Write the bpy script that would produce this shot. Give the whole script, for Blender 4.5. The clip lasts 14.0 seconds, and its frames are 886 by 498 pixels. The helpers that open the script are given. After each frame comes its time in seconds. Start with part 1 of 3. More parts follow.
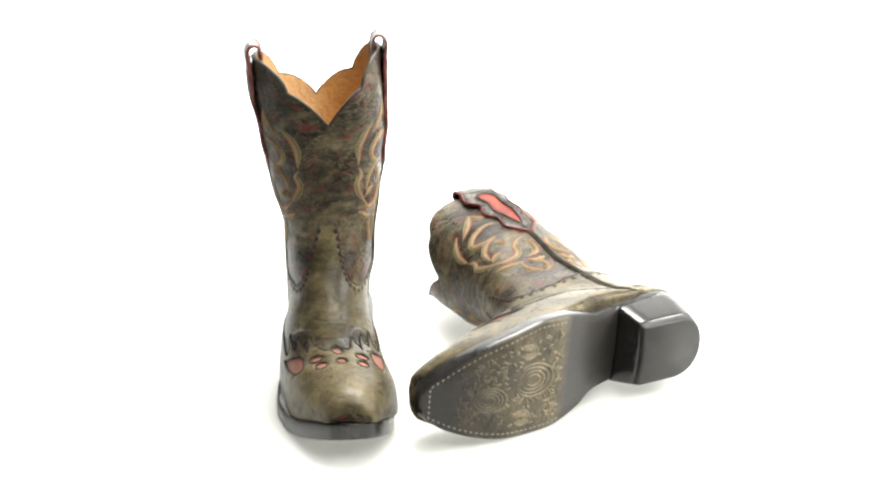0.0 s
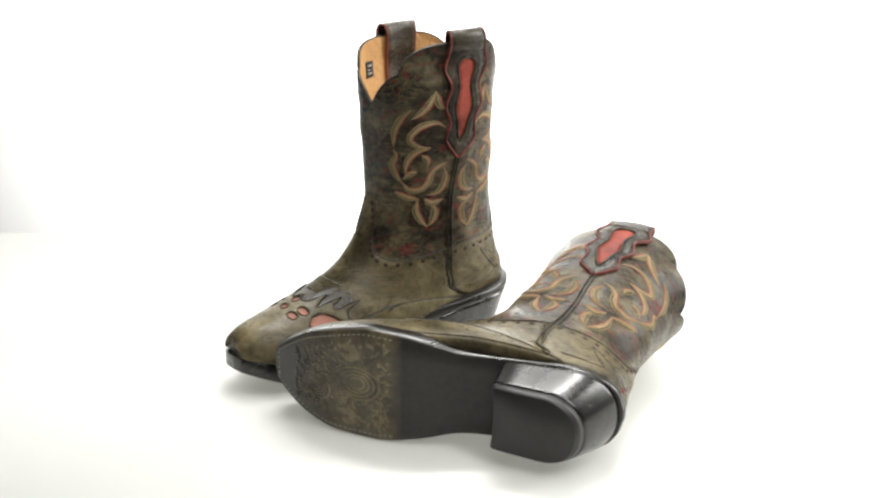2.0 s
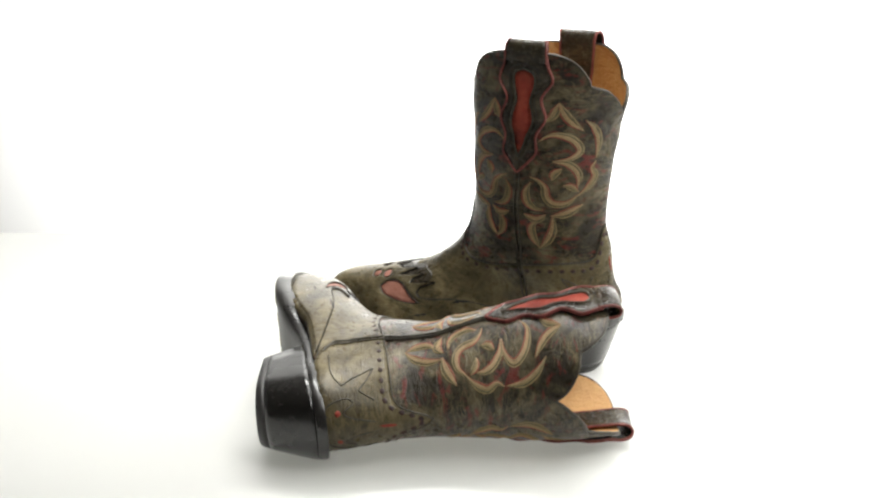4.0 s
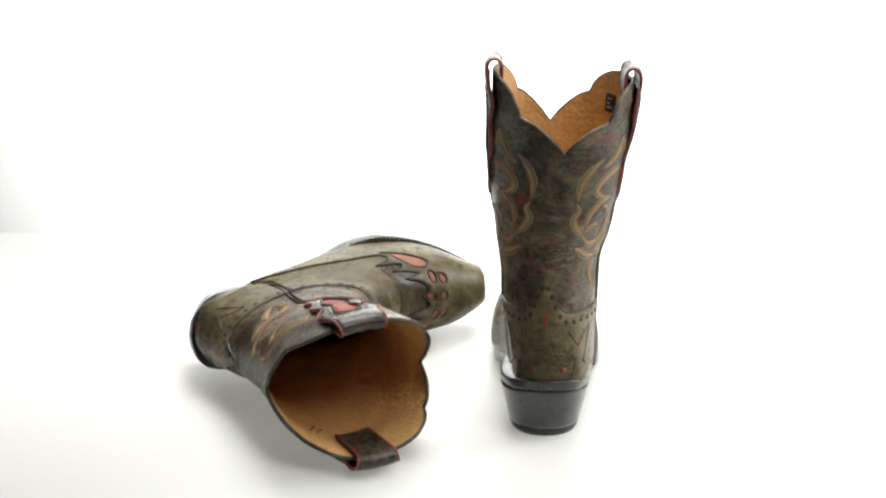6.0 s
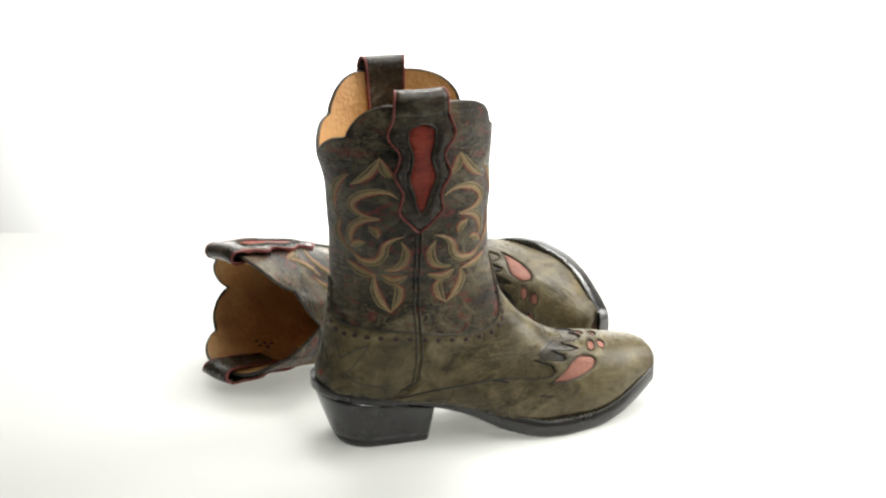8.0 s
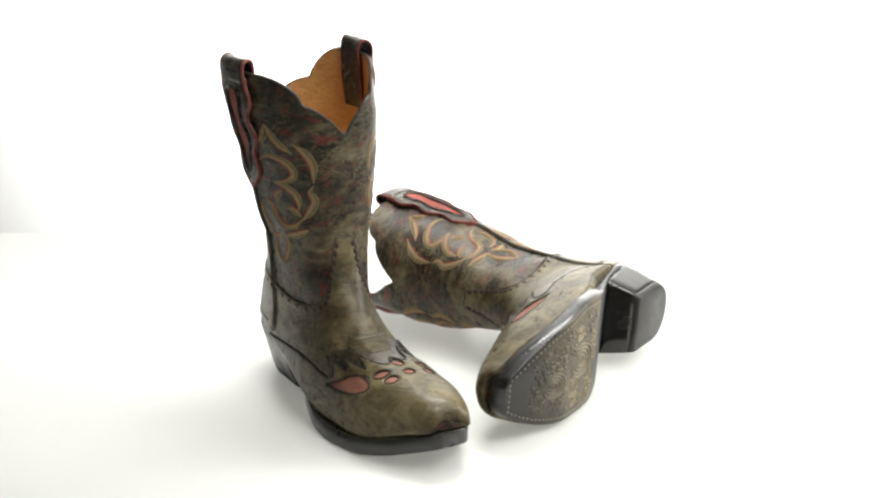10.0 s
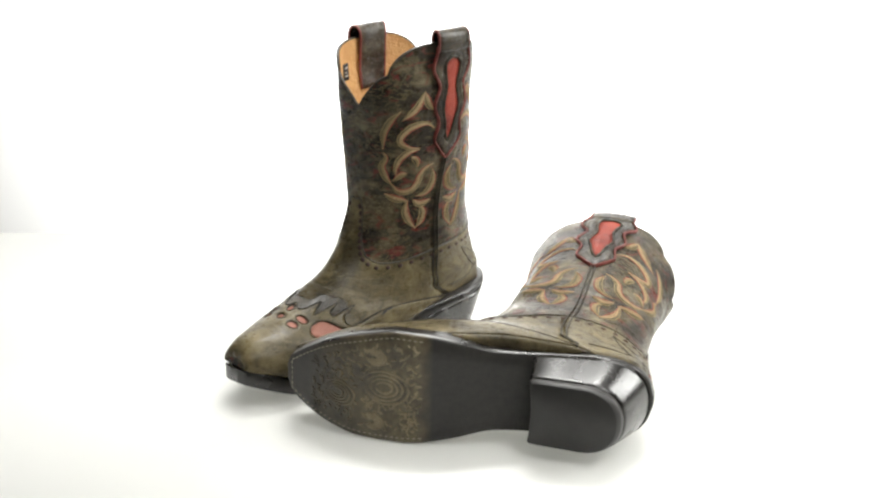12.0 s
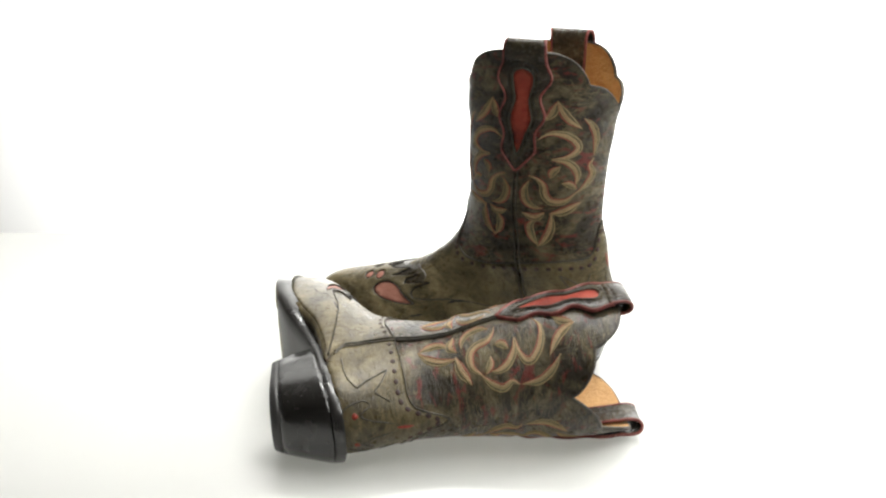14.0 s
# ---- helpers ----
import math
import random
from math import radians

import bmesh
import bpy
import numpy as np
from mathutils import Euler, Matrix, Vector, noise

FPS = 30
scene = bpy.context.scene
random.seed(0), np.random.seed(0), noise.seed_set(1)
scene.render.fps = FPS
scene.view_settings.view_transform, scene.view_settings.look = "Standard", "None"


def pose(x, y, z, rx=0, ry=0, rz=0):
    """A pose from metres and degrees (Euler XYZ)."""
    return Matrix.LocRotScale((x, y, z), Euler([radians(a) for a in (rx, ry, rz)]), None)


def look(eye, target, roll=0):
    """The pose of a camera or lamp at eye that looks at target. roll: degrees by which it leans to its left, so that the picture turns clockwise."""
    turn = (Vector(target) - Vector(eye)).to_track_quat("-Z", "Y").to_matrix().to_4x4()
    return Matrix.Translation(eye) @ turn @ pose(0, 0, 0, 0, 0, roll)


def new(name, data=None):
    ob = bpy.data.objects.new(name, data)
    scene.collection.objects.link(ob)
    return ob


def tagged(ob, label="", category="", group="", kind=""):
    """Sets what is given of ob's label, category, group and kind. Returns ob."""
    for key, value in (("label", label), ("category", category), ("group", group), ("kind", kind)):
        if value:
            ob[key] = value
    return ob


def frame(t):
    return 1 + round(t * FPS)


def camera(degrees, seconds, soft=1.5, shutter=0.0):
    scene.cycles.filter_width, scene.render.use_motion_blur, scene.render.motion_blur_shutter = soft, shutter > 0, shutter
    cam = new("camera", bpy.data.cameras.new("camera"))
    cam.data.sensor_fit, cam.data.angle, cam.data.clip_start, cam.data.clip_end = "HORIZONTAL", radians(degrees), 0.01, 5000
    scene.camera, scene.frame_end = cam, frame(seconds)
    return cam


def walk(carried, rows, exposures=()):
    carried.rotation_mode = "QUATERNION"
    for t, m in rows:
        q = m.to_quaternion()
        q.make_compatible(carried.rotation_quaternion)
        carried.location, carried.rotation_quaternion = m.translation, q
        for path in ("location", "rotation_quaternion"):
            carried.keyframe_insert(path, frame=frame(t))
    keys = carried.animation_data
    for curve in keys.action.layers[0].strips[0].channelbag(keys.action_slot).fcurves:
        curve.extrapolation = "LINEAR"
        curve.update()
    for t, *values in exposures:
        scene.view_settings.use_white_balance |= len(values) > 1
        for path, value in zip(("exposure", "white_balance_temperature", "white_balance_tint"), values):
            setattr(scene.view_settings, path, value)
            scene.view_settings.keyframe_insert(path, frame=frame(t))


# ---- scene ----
# camera on a tripod: one still pose for the whole clip; the boots turn on a turntable
cam = camera(35.15, 14.0, 2.3)
CAM = pose(0, -1.17, 0.4967, 0, 0, -0.14) @ pose(0, 0, 0, 90 - 17.69) @ pose(0, 0, 0, 0, 0, -0.2)
walk(cam, [(0.0, CAM), (14.0, CAM)], [(0.0, 0.56), (0.1, 0.42), (0.3, 0.05), (0.4, 0.0), (14.0, 0.0)])

# ---- light: a white studio, softboxes above and at one side, lamps on the backdrop, two added fills ----
world = bpy.data.worlds.new("studio_world")
world.use_nodes = True
world.node_tree.nodes["Background"].inputs[0].default_value = (1, 1, 1, 1)
world.node_tree.nodes["Background"].inputs[1].default_value = 0.05
scene.world = world


def softbox(name, eye, target, sx, sy, watts, colour=(1, 0.995, 0.965)):
    d = bpy.data.lights.new(name, "AREA")
    d.shape, d.size, d.size_y, d.energy, d.color = "RECTANGLE", sx, sy, watts, colour
    ob = new(name, d)
    ob.matrix_basis = look(eye, target)
    return ob


softbox("overhead_softbox", (0.35, -0.1, 1.7), (0.0, 0.0, 0), 1.0, 0.8, 12)
softbox("side_softbox", (1.5, 0.2, 0.9), (0, 0, 0.12), 0.5, 1.1, 26)
# added fill without a known source: brightens the boots' camera-side faces
softbox("front_fill_lamp", (0.8, -1.15, 1.65), (0, 0, 0.1), 0.8, 0.8, 17)
# added fill under the table: whitens its top and lifts the boots' shadows
softbox("under_table_fill_lamp", (0.55, -0.05, -0.6), (0.55, -0.05, 0), 2.2, 1.2, 46)
softbox("backdrop_lamp", (0.15, 0.8, 2.1), (0.12, 1.75, 0.2), 1.28, 0.4, 70)
softbox("backdrop_lamp", (0.15, 0.9, -0.5), (0.12, 1.75, 0.3), 1.28, 0.4, 53)


# ---- materials ----
class Mat:
    def __init__(self, name):
        self.m = bpy.data.materials.new(name)
        self.m.use_nodes = True
        self.t = self.m.node_tree
        self.b = self.t.nodes["Principled BSDF"]
        self.co = self.add("ShaderNodeTexCoord").outputs["Object"]

    def add(self, kind, **kw):
        n = self.t.nodes.new(kind)
        for k, v in kw.items():
            setattr(n, k, v)
        return n

    def link(self, a, b):
        self.t.links.new(a, b)

    def noise(self, scale, detail=4, rough=0.55, stretch=None, distort=0.0):
        n = self.add("ShaderNodeTexNoise")
        n.inputs["Scale"].default_value, n.inputs["Detail"].default_value = scale, detail
        n.inputs["Roughness"].default_value, n.inputs["Distortion"].default_value = rough, distort
        src = self.co
        if stretch:
            mp = self.add("ShaderNodeMapping")
            mp.inputs["Scale"].default_value = stretch
            self.link(src, mp.inputs["Vector"])
            src = mp.outputs["Vector"]
        self.link(src, n.inputs["Vector"])
        return n.outputs["Fac"]

    def ramp(self, fac, stops):
        r = self.add("ShaderNodeValToRGB")
        el = r.color_ramp.elements
        while len(el) < len(stops):
            el.new(0.5)
        for e, (p, c) in zip(el, stops):
            e.position = p
            e.color = (*c, 1) if len(c) == 3 else c
        self.link(fac, r.inputs["Fac"])
        return r.outputs["Color"]

    def mix(self, fac, a, b, how="MIX"):
        n = self.add("ShaderNodeMix", data_type="RGBA", blend_type=how)
        for sock, val in ((n.inputs["Factor"], fac), (n.inputs["A"], a), (n.inputs["B"], b)):
            if hasattr(val, "links"):
                self.link(val, sock)
            else:
                sock.default_value = (*val, 1) if isinstance(val, tuple) else val
        return n.outputs["Result"]

    def bump(self, parts, distance):
        prev = None
        for fac, strength in parts:
            n = self.add("ShaderNodeBump")
            n.inputs["Strength"].default_value, n.inputs["Distance"].default_value = strength, distance
            self.link(fac, n.inputs["Height"])
            if prev:
                self.link(prev, n.inputs["Normal"])
            prev = n.outputs["Normal"]
        self.link(prev, self.b.inputs["Normal"])

    def done(self, colour, rough, coat=0.0, metal=0.0):
        for sock, val in ((self.b.inputs["Base Color"], colour), (self.b.inputs["Roughness"], rough)):
            if hasattr(val, "links"):
                self.link(val, sock)
            else:
                sock.default_value = (*val, 1) if isinstance(val, tuple) else val
        self.b.inputs["Coat Weight"].default_value = coat
        self.b.inputs["Coat Roughness"].default_value = 0.22
        self.b.inputs["Metallic"].default_value = metal
        return self.m


G0, G1, W1 = (0, 0, 0), (1, 1, 1), (1, 1, 1)


def leather(name, dark, mid, light, red=0.0, gloss=0.42, wear=0.55, spec=0.3, coat=0.1, relief=0.0016):
    """Distressed two-tone leather: cloudy dye, rubbed high spots, red undercoat showing through, creases."""
    m = Mat(name)
    cloud = m.noise(24, 5, 0.58, stretch=(1, 1, 1.5), distort=1.4)
    fine = m.noise(170, 5, 0.7)
    base = m.ramp(cloud, [(0.30, dark), (0.47, mid), (0.68, light)])
    base = m.mix(m.ramp(fine, [(0.36, G0), (0.6, G1)]), m.mix(0.28, base, dark), base)
    blot = m.ramp(m.noise(15, 4, 0.6, distort=0.8), [(0.44, G0), (0.60, G1)])
    base = m.mix(m.mix(0.35, blot, G0), base, dark)
    crease = m.noise(58, 5, 0.62, stretch=(0.7, 0.7, 2.4), distort=1.6)
    lines = m.ramp(crease, [(0.47, G0), (0.5, G1), (0.53, G0)])
    where = m.ramp(m.noise(21, 3, 0.5), [(0.42, G0), (0.6, G1)])
    base = m.mix(m.mix(1 - wear, m.mix(1.0, lines, where, "MULTIPLY"), G0), base, light)
    if red:
        spots = m.ramp(m.noise(48, 4, 0.62, stretch=(1, 1, 2.2), distort=1.6), [(0.56, G0), (0.66, G1)])
        base = m.mix(m.mix(1 - red, spots, G0), base, (0.14, 0.028, 0.024))
    v = m.add("ShaderNodeTexVoronoi", feature="DISTANCE_TO_EDGE")
    v.inputs["Scale"].default_value = 380
    m.link(m.co, v.inputs["Vector"])
    m.bump([(crease, 0.6), (cloud, 0.5), (fine, 0.12), (v.outputs["Distance"], 0.14)], relief)
    r = m.ramp(fine, [(0.3, (gloss - 0.08,) * 3), (0.75, (gloss + 0.14,) * 3)])
    m.b.inputs["Specular IOR Level"].default_value = spec
    return m.done(base, r, coat)


SHAFT = leather("shaft_leather", (0.010, 0.0078, 0.0056), (0.044, 0.036, 0.023), (0.20, 0.165, 0.096), 0.75, 0.29, 0.9, 0.22, 0.06, 0.0020)
VAMP = leather("vamp_leather", (0.034, 0.027, 0.014), (0.112, 0.090, 0.047), (0.21, 0.17, 0.09), 0.05, 0.30, 0.5, 0.22, 0.05, 0.0014)
DARKV = leather("burnished_leather", (0.016, 0.013, 0.009), (0.045, 0.036, 0.021), (0.11, 0.09, 0.052), 0.1, 0.28, 0.6)
STRAP = leather("strap_leather", (0.014, 0.011, 0.008), (0.034, 0.026, 0.018), (0.10, 0.085, 0.055), 0.12, 0.22)
RED = leather("red_leather", (0.13, 0.020, 0.013), (0.26, 0.040, 0.024), (0.36, 0.072, 0.044), 0, 0.5, 0.55, 0.2, 0.03)
PINK = leather("rose_leather", (0.20, 0.083, 0.058), (0.32, 0.138, 0.098), (0.41, 0.19, 0.14), 0, 0.5, 0.55, 0.2, 0.03)
PIPING = leather("red_piping", (0.10, 0.022, 0.018), (0.20, 0.05, 0.04), (0.3, 0.1, 0.08), 0, 0.5)
BINDING = leather("dark_binding", (0.014, 0.011, 0.008), (0.04, 0.031, 0.02), (0.10, 0.082, 0.05), 0, 0.4)
SEAM = leather("seam_leather", (0.025, 0.021, 0.015), (0.05, 0.043, 0.03), (0.09, 0.08, 0.055), 0, 0.45)
GROOVE = leather("cut_edge_leather", (0.008, 0.007, 0.006), (0.014, 0.012, 0.01), (0.03, 0.026, 0.02), 0, 0.6)


def plain(name, colour, colour2, scale, rough, bump=0.2, dist=0.0006, coat=0.0):
    m = Mat(name)
    n = m.noise(scale, 5, 0.6)
    f = m.noise(scale * 7, 4, 0.6)
    c = m.ramp(n, [(0.3, colour), (0.7, colour2)])
    c = m.mix(m.mix(0.7, f, G0), c, colour)
    m.bump([(n, bump), (f, bump)], dist)
    r = m.ramp(n, [(0.3, (rough - 0.06,) * 3), (0.7, (rough + 0.08,) * 3)])
    return m.done(c, r, coat)


LINING = plain("tan_lining", (0.50, 0.265, 0.092), (0.66, 0.40, 0.162), 30, 0.55, 0.6, 0.004)
EDGE = plain("black_sole_edge", (0.010, 0.0087, 0.0076), (0.02, 0.0178, 0.0156), 60, 0.3, 0.08, 0.0003, 0.35)
HEELM = plain("black_heel_stack", (0.0095, 0.0085, 0.0075), (0.018, 0.0163, 0.0146), 50, 0.25, 0.05, 0.0002, 0.4)
CAP = plain("heel_cap_rubber", (0.018, 0.0168, 0.0155), (0.03, 0.028, 0.026), 70, 0.45)
THREAD = plain("tan_thread", (0.33, 0.215, 0.10), (0.50, 0.36, 0.19), 420, 0.6, 0.8, 0.0008)
THREAD2 = plain("olive_thread", (0.23, 0.165, 0.075), (0.37, 0.28, 0.135), 420, 0.6, 0.8, 0.0008)
THREAD3 = plain("moss_thread", (0.085, 0.07, 0.028), (0.15, 0.125, 0.055), 420, 0.6, 0.8, 0.0008)
REDTHREAD = plain("red_thread", (0.22, 0.05, 0.03), (0.36, 0.11, 0.07), 420, 0.65, 0.8, 0.0008)
STITCH = plain("pale_stitch", (0.30, 0.27, 0.21), (0.42, 0.39, 0.31), 200, 0.7)
HOLE = plain("dark_perforation", (0.008, 0.006, 0.005), (0.07, 0.022, 0.016), 120, 0.7)
LABEL = plain("black_woven_label", (0.012, 0.012, 0.012), (0.02, 0.02, 0.02), 200, 0.7)
LABELTXT = plain("pale_label_print", (0.35, 0.34, 0.3), (0.45, 0.44, 0.4), 200, 0.7)
STAMP = plain("stamp_ink", (0.07, 0.04, 0.018), (0.12, 0.07, 0.03), 150, 0.7)


def sole_leather(name, stain, worn, worn2):
    """Black-stained outsole, rubbed back to tan leather under the ball of the foot."""
    m = Mat(name)
    sep = m.add("ShaderNodeSeparateXYZ")
    m.link(m.co, sep.inputs[0])
    along = m.add("ShaderNodeMapRange")
    along.inputs[1].default_value, along.inputs[2].default_value = 0.09, 0.222
    m.link(sep.outputs["Y"], along.inputs[0])
    tan = m.ramp(along.outputs[0], [(0.0, G0), (0.10, (0.9,) * 3), (0.35, (0.85,) * 3), (0.66, (0.3,) * 3), (0.88, (0.04,) * 3)])
    wear = m.ramp(m.noise(38, 5, 0.65), [(0.34, (0.25,) * 3), (0.66, G1)])
    fac = m.mix(1.0, tan, wear, "MULTIPLY")
    fine = m.noise(220, 4, 0.6)
    c = m.mix(fac, m.ramp(fine, [(0.3, stain), (0.7, tuple(1.7 * q for q in stain))]), m.ramp(fine, [(0.3, worn), (0.7, worn2)]))
    m.bump([(fine, 0.3)], 0.0006)
    return m.done(c, 0.5, 0.08)


SOLE = sole_leather("outsole_leather", (0.016, 0.014, 0.012), (0.14, 0.108, 0.058), (0.24, 0.195, 0.11))
TOOL = sole_leather("tooled_ridge_leather", (0.03, 0.026, 0.022), (0.34, 0.27, 0.155), (0.48, 0.40, 0.25))


def paper(name, a, b, rough):
    m = Mat(name)
    n = m.noise(3, 3)
    f = m.noise(300, 3)
    c = m.mix(m.mix(0.85, f, G0), m.ramp(n, [(0.3, a), (0.7, b)]), a)
    m.bump([(f, 0.05)], 0.0003)
    return m.done(c, rough)


def acrylic():
    """Opal acrylic: scatters back most of the light; made translucent to pass the added fill from below."""
    m = Mat("opal_white_acrylic")
    f = m.noise(3, 3)
    c = m.ramp(f, [(0.3, (0.75, 0.75, 0.727)), (0.7, (0.78, 0.78, 0.757))])
    m.done(c, 0.4)
    tr = m.add("ShaderNodeBsdfTranslucent")
    m.link(c, tr.inputs["Color"])
    mx = m.add("ShaderNodeMixShader")
    mx.inputs[0].default_value = 0.3
    m.link(m.b.outputs[0], mx.inputs[1])
    m.link(tr.outputs[0], mx.inputs[2])
    m.link(mx.outputs[0], m.t.nodes["Material Output"].inputs["Surface"])
    return m.m


TABLE = acrylic()
PAPER = paper("white_backdrop_paper", (0.82, 0.82, 0.81), (0.85, 0.85, 0.84), 0.7)
WALLM = paper("studio_wall_paint", (0.30, 0.30, 0.295), (0.34, 0.34, 0.335), 0.7)


# ---- mesh helpers ----
def part(name, bm, material, parent=None, label=""):
    me = bpy.data.meshes.new(name)
    bmesh.ops.recalc_face_normals(bm, faces=bm.faces)
    for f in bm.faces:
        f.smooth = True
    bm.to_mesh(me)
    bm.free()
    me.materials.append(material)
    ob = new(name, me)
    if parent:
        ob.parent = parent
    return tagged(ob, label)


def grid_mesh(bm, P, wrap_u=False, flip=False):
    """A sheet of quads through an array of points [rows, columns, 3]; gives its verts."""
    n, k = P.shape[:2]
    vs = [[bm.verts.new(P[i, j]) for j in range(k)] for i in range(n)]
    for i in range(n - 1):
        for j in range(k if wrap_u else k - 1):
            q = [vs[i][j], vs[i][(j + 1) % k], vs[i + 1][(j + 1) % k], vs[i + 1][j]]
            bm.faces.new(q[::-1] if flip else q)
    return vs


def box(bm, c, s):
    r = bmesh.ops.create_cube(bm, size=1, matrix=Matrix.LocRotScale(c, None, s))
    return r["verts"]


def curve(xs, ys):
    """A smooth function through the points (xs rising)."""
    xs, ys = np.array(xs, float), np.array(ys, float)
    d = np.diff(ys) / np.diff(xs)
    m = np.concatenate([[d[0]], np.where(d[1:] * d[:-1] > 0, 2 * d[1:] * d[:-1] / (d[1:] + d[:-1] + 1e-12), 0), [d[-1]]])

    def at(x):
        x = np.clip(np.asarray(x, float), xs[0], xs[-1])
        i = np.clip(np.searchsorted(xs, x, side="right") - 1, 0, len(xs) - 2)
        h = xs[i + 1] - xs[i]
        t = (x - xs[i]) / h
        return ((1 + 2 * t) * (1 - t) ** 2 * ys[i] + t * (1 - t) ** 2 * h * m[i] + t * t * (3 - 2 * t) * ys[i + 1] + t * t * (t - 1) * h * m[i + 1])
    return at


# ---- the boot's form: sections fan from level (shaft) to upright (toe) ----
# v runs from the toe (below zero) up to the top line, where it is the height
SV = [-.085, -.082, -.077, -.068, -.055, -.040, -.024, -.008, .008, .024, .040, .055, .070, .085, .103, .122, .142, .160, .190, .220, .250, .280, .310]
FY = curve(SV, [0.2170, 0.2165, 0.2125, 0.2040, 0.1900, 0.1750, 0.1600, 0.1460, 0.1350, 0.1240, 0.1140, 0.1050, 0.0960, 0.0870, 0.0790, 0.0738, 0.0689, 0.0662, 0.0640, 0.0643, 0.0669, 0.0673, 0.0664])
FZ = curve(SV, [.042, .0475, .0515, .0555, .0588, .0618, .065, .068, .0705, .0745, .080, .087, .094, .103, .115, .128, .145, .160, .190, .220, .250, .280, .310])
BY = curve(SV, [0.2185, 0.2180, 0.2130, 0.2020, 0.1880, 0.1680, 0.1400, 0.1050, 0.0700, 0.0300, -0.0110, -0.0470, -0.0741, -0.0761, -0.0703, -0.0661, -0.0616, -0.0610, -0.0625, -0.0652, -0.0719, -0.0758, -0.0764])
BZ = curve(SV, [.037, .0355, .033, .030, .025, .017, .013, .014, .022, .036, .042, .046, .052, .065, .085, .110, .135, .160, .190, .220, .250, .280, .310])
HW = curve(SV, [0.0115, 0.0155, 0.0192, 0.0245, 0.0320, 0.0395, 0.0440, 0.0455, 0.0445, 0.0425, 0.0400, 0.0378, 0.0368, 0.0366, 0.0377, 0.0380, 0.0400, 0.0447, 0.0505, 0.0540, 0.0551, 0.0553, 0.0559])
CX = curve(SV, [-0.0135, -0.0136, -0.0135, -0.0129, -0.0117, -0.0094, -0.0065, -0.0033, 0.0002, 0.0018, 0.0025, 0.0018, 0.0009, 0.0004, -0.0004, -0.0011, -0.0015, -0.0007, 0.0005, 0.0020, 0.0040, 0.0054, 0.0053])
KF = curve(SV, [1, 1, 1, 1, 1, 1, 1, 1, .92, .82, .68, .52, .36, .2, .05, 0, 0, 0, 0, 0, 0, 0, 0])
TOP_FRONT = curve([0, 22, 35, 46, 54, 57.5, 59, 67, 77, 85, 90], [.2950, .2946, .2925, .2875, .2805, .2750, .2705, .2672, .2595, .2505, .2410])
TOP_BACK = curve([0, 18, 28, 36, 42, 45.5, 47, 60, 73, 83, 90], [.2950, .2946, .2915, .2855, .2775, .2715, .2675, .2635, .2560, .2480, .2410])
TWIST = curve([.05, .085, .12, .15, .18, .21, .245, .31], [0, -2.0, -2.6, -1.7, 1.4, 3.4, 5.4, 5.6])
PI = math.pi


def surf(psi, v, side=1, off=0.0, seed=0.0):
    """Points of the upper. psi: 0 on the front ridge, pi at the back, above zero on the outer side of the foot."""
    psi, v = np.broadcast_arrays(np.asarray(psi, float), np.asarray(v, float))

    def raw(psi, v):
        w = (psi + 0.078 * np.clip((v - 0.09) / 0.09, 0, 1) * np.clip(1 - np.cos(psi), 0, 1) + PI) % (2 * PI) - PI
        c, sg = np.abs(w), np.where(w < 0, -1.0, 1.0)
        k = KF(v)
        ts, xs = (1 + np.cos(c)) / 2, np.abs(np.sin(c)) ** np.where(c < PI / 2, 0.92 - 0.14 * np.clip((v - 0.13) / 0.05, 0, 1), 1.16)
        cc = np.minimum(c / (0.8 * PI), 1) * PI / 2
        tf = np.abs(np.cos(cc)) ** 0.97
        xf = np.sin(cc) ** 0.86 * np.where(c > 0.8 * PI, 1 - (c - 0.8 * PI) / (0.2 * PI), 1)
        t, x = ts + (tf - ts) * k, xs + (xf - xs) * k
        y, z = BY(v) + (FY(v) - BY(v)) * t, BZ(v) + (FZ(v) - BZ(v)) * t
        q = np.stack([CX(v) + sg * HW(v) * x, y, z], -1)
        q[..., 2] -= np.clip((v - 0.14) / 0.15, 0, 1) * (0.0045 + 0.0035 * np.sin(w))
        tw = np.radians(TWIST(v))
        q[..., 0], q[..., 1] = q[..., 0] * np.cos(tw) - q[..., 1] * np.sin(tw), q[..., 0] * np.sin(tw) + q[..., 1] * np.cos(tw)
        b = v
        wob = 0.0007 * (np.sin(2 * w + 37 * b + seed) + 0.6 * np.sin(3 * w - 61 * b + 2 * seed) + 0.45 * np.sin(5 * w + 140 * b + 3 * seed))
        q[..., 0] *= 1 + wob / 0.045
        q[..., 1] += wob * np.cos(w)
        return q
    p = raw(psi, v)
    if np.any(off):
        e = 1e-3
        n = np.cross(raw(psi, v + e) - raw(psi, v - e), raw(psi + 0.02, v) - raw(psi - 0.02, v))
        n /= np.linalg.norm(n, axis=-1, keepdims=True) + 1e-12
        p = p + n * np.asarray(off)[..., None]
    if side < 0:
        # the lying shaft has sagged at the ankle
        p[..., 2] -= 0.011 * np.clip((p[..., 2] - 0.085) / 0.2, 0, 1)
        p = p * np.array([-1, 1, 1])
    return p


def topline(psi):
    c = np.abs((np.asarray(psi) + PI) % (2 * PI) - PI)
    a = np.degrees(c) - 90
    return np.where(a < 0, TOP_FRONT(-a), TOP_BACK(a))


